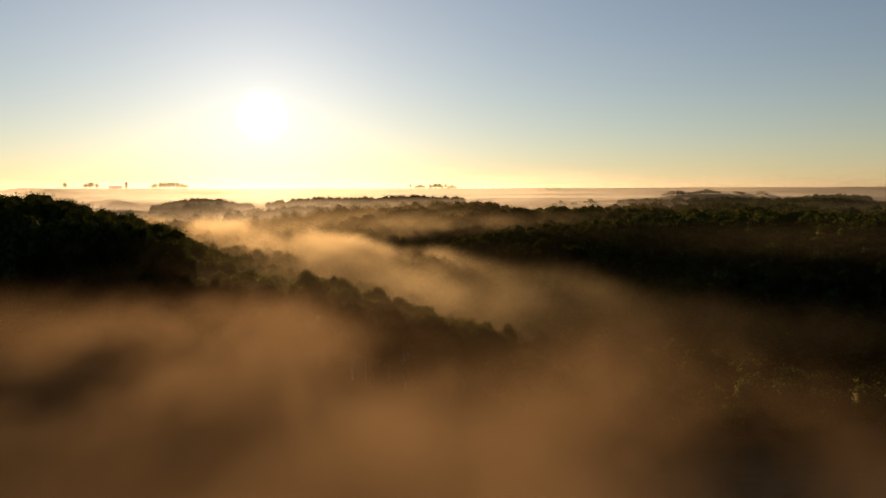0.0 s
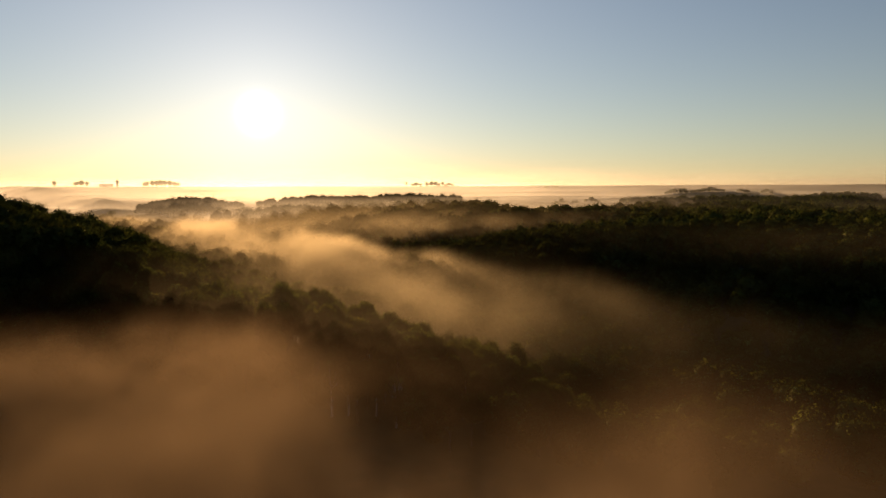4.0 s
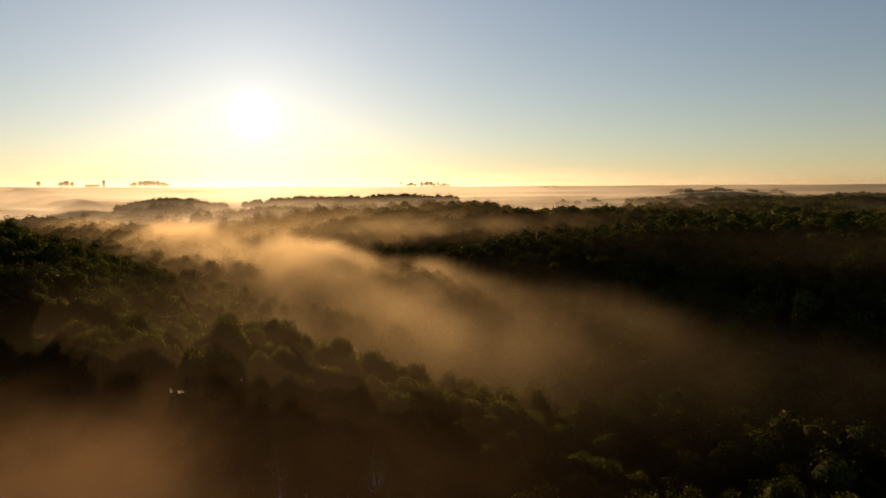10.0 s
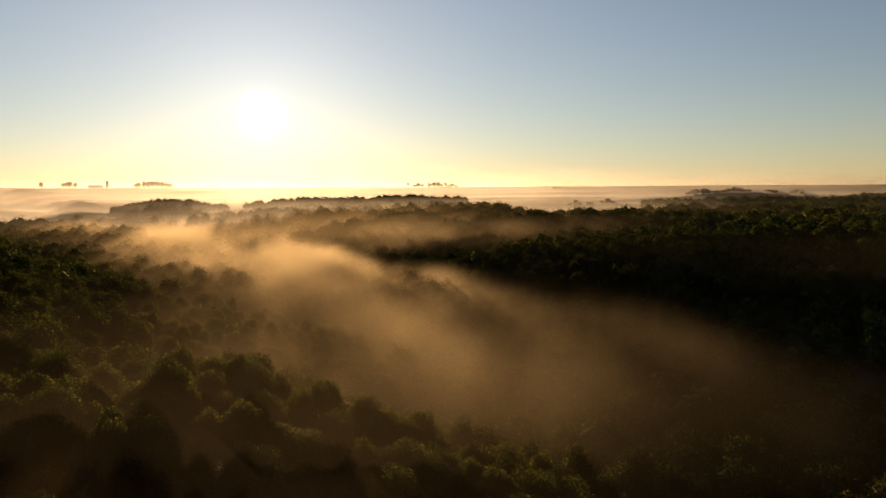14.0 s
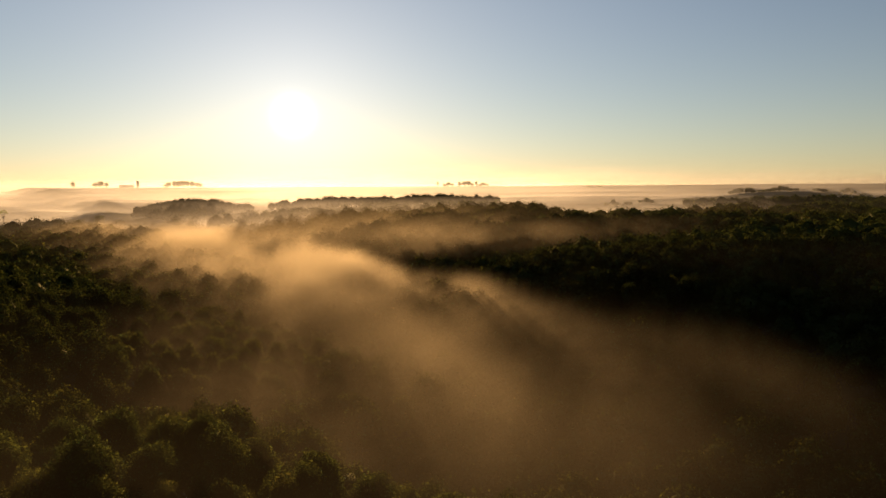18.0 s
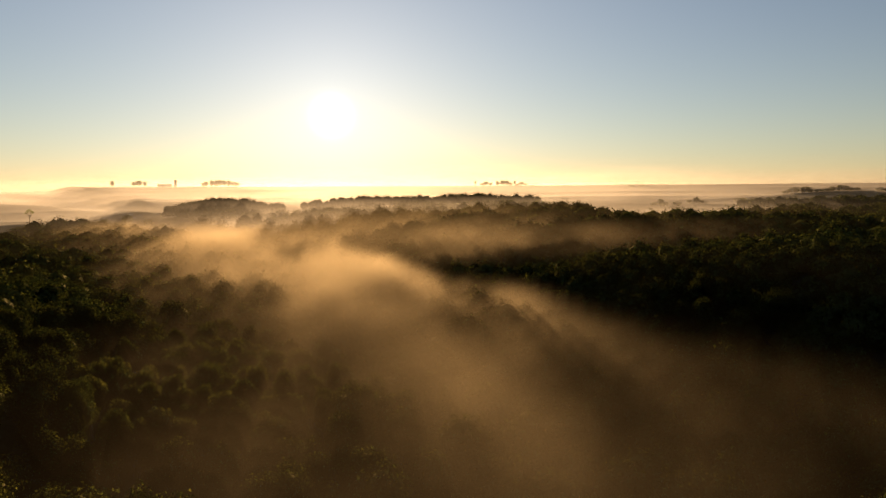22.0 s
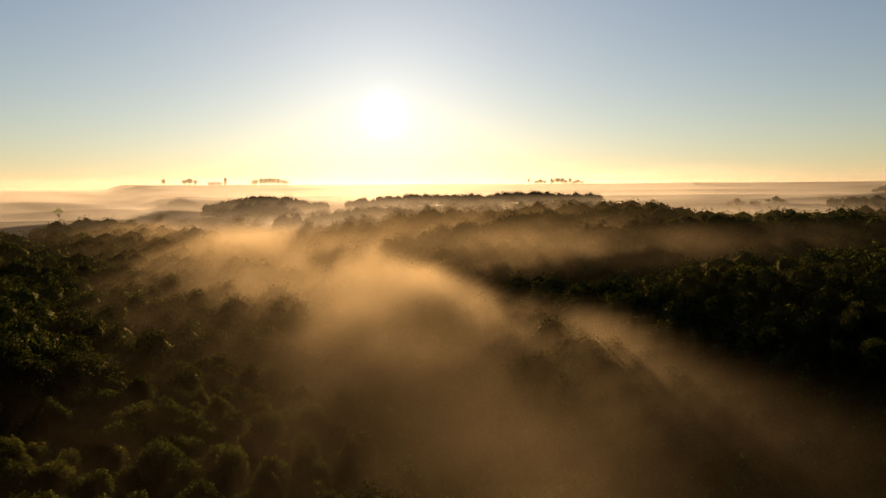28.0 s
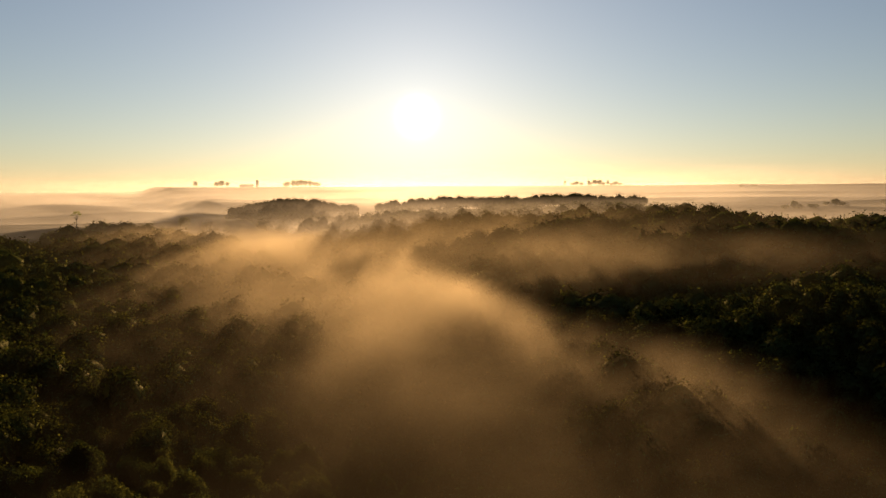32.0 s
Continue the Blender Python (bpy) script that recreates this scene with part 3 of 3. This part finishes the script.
def barn(x, y, turn, long, wide, eaves, ridge):
    base = new("barn")
    base.matrix_basis = pose(x, y, float(height(x, y)), 0, 0, turn)
    a, b = long / 2, wide / 2
    part("wall", box_mesh("wall", -a, a, -b, b, -1.5, eaves, BARN_RED), base)
    for side in (-1, 1):
        v = [(sx * (a + 0.6), side * k, z) for sx in (-1, 1) for k, z in ((b + 0.7, eaves - 0.4), (0, ridge), (0, ridge + 0.3), (b + 0.7, eaves - 0.1))]
        part("roof", mesh_from("roof", v, [(0, 1, 5, 4), (2, 3, 7, 6), (0, 4, 7, 3), (1, 2, 6, 5), (0, 3, 2, 1), (4, 5, 6, 7)], METAL), base)
        g = [(side * a, -b, eaves), (side * a, b, eaves), (side * a, 0, ridge), (side * (a - 0.2), 0, ridge - 0.1)]
        part("gable", mesh_from("gable", g, [(0, 1, 2), (0, 2, 3), (1, 3, 2), (0, 3, 1)], BARN_RED), base)
    return tagged(base, "long low barn with a metal roof beside the silo", "barn")


silo(-1353, 2588, 121)
barn(-1392, 2584, 25, 46, 14, 5, 10)

# ---- mist ----


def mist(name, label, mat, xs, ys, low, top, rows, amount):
    """A bank of mist, imitated by many thin slices that face the flight, one behind the other, each leaning back at
    half a right angle, that fade towards the top.
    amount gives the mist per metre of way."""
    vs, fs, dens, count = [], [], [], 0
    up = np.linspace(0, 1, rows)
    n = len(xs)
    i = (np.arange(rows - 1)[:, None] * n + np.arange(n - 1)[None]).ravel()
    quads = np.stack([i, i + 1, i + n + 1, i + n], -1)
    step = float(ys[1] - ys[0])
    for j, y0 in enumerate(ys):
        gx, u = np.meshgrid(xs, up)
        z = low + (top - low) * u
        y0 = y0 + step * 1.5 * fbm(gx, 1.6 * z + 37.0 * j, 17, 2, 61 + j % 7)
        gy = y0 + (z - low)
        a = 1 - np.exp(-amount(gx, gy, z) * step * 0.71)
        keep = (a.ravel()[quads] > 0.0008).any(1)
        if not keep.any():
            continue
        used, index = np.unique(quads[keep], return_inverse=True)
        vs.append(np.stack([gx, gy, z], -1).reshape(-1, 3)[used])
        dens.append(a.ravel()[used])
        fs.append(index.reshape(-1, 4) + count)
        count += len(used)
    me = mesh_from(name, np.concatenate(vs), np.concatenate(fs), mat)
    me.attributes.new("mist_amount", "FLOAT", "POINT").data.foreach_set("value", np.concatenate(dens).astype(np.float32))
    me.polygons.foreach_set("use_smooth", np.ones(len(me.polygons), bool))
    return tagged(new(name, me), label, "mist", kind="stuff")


def billow(x, y, z, size, seed):
    """Uneven thickness in all three ways."""
    return np.clip(0.75 + 1.2 * fbm(x + 0.9 * z, y - 1.3 * z, size, 4, seed), 0.10, 1.5)


# the plan of the valley's mist: its far edge, clear cut, and its near edge, frayed
MIST_EDGE = ((420, 180), (220, 262), (140, 318), (98, 362), (67, 397), (38, 440), (18, 466), (-8, 500), (-36, 548), (-84, 612), (-120, 660), (-160, 716), (-235, 820), (-330, 950))
MIST_NEAR = ((420, 130), (40, 300), (-60, 318), (-118, 340), (-162, 395), (-200, 470), (-238, 558), (-300, 640), (-425, 785), (-500, 880))


def sunward(x, y):
    """Plan coordinates across and along the sun's way, in which the mist is drawn out; in the valley this imitates
    shadow streaks.
    """
    return 0.952 * x + 0.307 * y, -0.307 * x + 0.952 * y


def valley_amount(x, y, z):
    far, side, _ = along(MIST_EDGE, x, y)
    near, near_side, _ = along(MIST_NEAR, x, y)
    _, _, (bed,) = along(VALLEY, x, y)
    q, r = sunward(x, y)
    # thinned streaks along the sun's way stand in for shadow streaks in the mist
    streak = fbm(q + 0.3 * z, r * 0.24, 30, 4, 36)
    inward = far * side + 9 * fbm(x, y, 60, 3, 31)
    body = smooth(-9, 14, inward) * (0.12 + 0.88 * np.exp(-np.maximum(inward, 0) / (68 + 0.10 * np.maximum(y - 500, 0)))) * smooth(45, -40, near * near_side + 20 * fbm(x, y, 50, 3, 32))
    ends = (1 - smooth(800, 960, y)) * (1 - smooth(200, 420, x))
    top = 42 + 0.42 * bed + 9 * streak
    return 0.048 * (0.21 + 0.79 * smooth(440, 650, y) + 0.28 * hump(x, y, -85, 395, 70, 55)) * (1 - 0.5 * smooth(-40, 40, x) * smooth(540, 440, y)) * body * ends * smooth(top, top - 13, z) * np.clip(0.95 + 1.5 * streak, 0.25, 1.7)


mist("valley_mist", "morning mist lying in the wooded valley, tinted golden for the dawn light", MIST_VALLEY, np.arange(-560, 430, 6.0), np.arange(270, 1040, 7.5), 6, 60, 16, valley_amount)


def veil_amount(x, y, z):
    """The thin mist that hangs over the woods on the near side of the valley, thickened over the spur to brighten its
    dark trees.
    """
    far, side, _ = along(MIST_EDGE, x, y)
    # the hump over the spur is added to lift its shaded trees
    return (0.0001 + 0.0032 * hump(x, y, -82, 285, 80, 55)) * smooth(-15, 60, far * side) * smooth(190, 260, y) * smooth(820, 640, y) * smooth(66, 42, z) * billow(x, y, z, 90, 44)


mist("lifting_mist_veil", "thin brown-tinted veil of mist over the near woods, thickened to brighten the spur's trees", MIST_VALLEY, np.arange(-420, 300, 14.0), np.arange(170, 820, 21.0), 8, 68, 9, veil_amount)


def hollow_amount(x, y, z):
    edge = np.interp(x, (-200, -140, -110, -92, -84, -70, -58, -42, -20, -5, 10, 23, 38, 56, 85, 115, 160), (150, 190, 200, 215, 246, 246, 230, 192, 150, 118, 136, 154, 124, 104, 80, 55, 20))
    edge = edge + 12 * fbm(x, y, 40, 3, 33)
    q, r = sunward(x, y)
    streak = fbm(q + 0.5 * z, r * 0.38 - 0.5 * z, 34, 4, 38)
    body = smooth(-40, 20, y) * smooth(edge + 10, edge - 40, y) * smooth(-300, -200, x)
    top = 62 - 6 * smooth(120, 230, y) + 13 * fbm(x, y, 38, 4, 37) + 6 * hump(x, y, 24, 112, 30, 40) + 6 * hump(x, y, -75, 120, 45, 45)
    thin = 0.004 * smooth(120, 170, y) * smooth(240, 190, y) * smooth(30, -25, x) * smooth(-200, -120, x) * smooth(62, 42, z)
    return thin + 0.046 * body * smooth(top, top - 13, z) * np.clip(1.0 + 1.6 * streak, 0.55, 1.8) * (1 - 0.75 * smooth(150, 235, y))


mist("hollow_mist", "drifting mist filling the hollow before the spur, tinted brown for its dim warm light", MIST_HOLLOW, np.arange(-310, 190, 5.0), np.arange(-70, 290, 6.0), 12, 76, 17, hollow_amount)


def dell_amount(x, y, z):
    spread_ = 0.010 * hump(x, y, -10, 722, 150, 42, 4) + 0.003 * hump(x, y, 330, 470, 190, 60, -20)
    return spread_ * smooth(66, 46, z) * billow(x, y, z, 60, 39)


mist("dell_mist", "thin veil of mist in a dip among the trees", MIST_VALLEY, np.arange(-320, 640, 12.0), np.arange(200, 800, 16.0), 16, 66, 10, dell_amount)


def haze_bank(far, low, top, amount, seed, mat):
    """A rising sheet of haze, curved round the flight's start to fit its view, before all that lies beyond it, thinning
    upwards.
    """
    turn = np.radians(np.arange(70, -46, -1.0))
    rise = np.linspace(0, 1, 16)
    t, u = np.meshgrid(turn, rise)
    r = far - 60 + 140 * u + 70 * fbm(np.degrees(t), u * 2, 16, 3, seed)
    x, y = -20 - np.sin(t) * r, 100 + np.cos(t) * r
    z = low + (top - low) * u
    n, m = len(turn), len(rise)
    i = (np.arange(m - 1)[:, None] * n + np.arange(n - 1)[None]).ravel()
    me = mesh_from("haze_bank", np.stack([x, y, z], -1).reshape(-1, 3), np.stack([i, i + 1, i + n + 1, i + n], -1), mat)
    uneven = np.clip(0.8 + 1.3 * fbm(np.degrees(t) + 0 * u, u * 40, 12, 3, seed + 9), 0.2, 1.4)
    left = np.degrees(t)
    # thinned by bearing, to darken the view's left and right sides
    amount = amount * (1 - (0.82 if far < 1250 else 0.42) * smooth(18, 30, left)) * (1 - (0.65 if far < 1250 else 0.2) * smooth(7, 22, -left))
    a = np.clip(amount * 1.5 * (1 - u) ** 1.3 * uneven, 0, 0.92)
    me.attributes.new("mist_amount", "FLOAT", "POINT").data.foreach_set("value", a.ravel().astype(np.float32))
    me.polygons.foreach_set("use_smooth", np.ones(len(me.polygons), bool))
    return tagged(new("haze_bank", me), "pale morning mist spread before the far country", "mist", kind="stuff")


# how far off, from what height to what height, how thick
for k, (far, low, top, amount) in enumerate(((590, 8, 74, 0.13), (660, 14, 76, 0.21), (730, 20, 78, 0.28), (800, 26, 78, 0.28), (880, 30, 78, 0.32), (980, 34, 76, 0.34), (1090, 36, 76, 0.38), (1200, 38, 76, 0.34), (1330, 42, 120, 0.42), (1480, 46, 104, 0.46), (1650, 50, 94, 0.48),
                                             (1850, 54, 98, 0.52), (2080, 58, 104, 0.52), (2330, 62, 128, 0.44), (2620, 68, 126, 0.55), (3200, 74, 150, 0.60), (4300, 80, 260, 0.30))):
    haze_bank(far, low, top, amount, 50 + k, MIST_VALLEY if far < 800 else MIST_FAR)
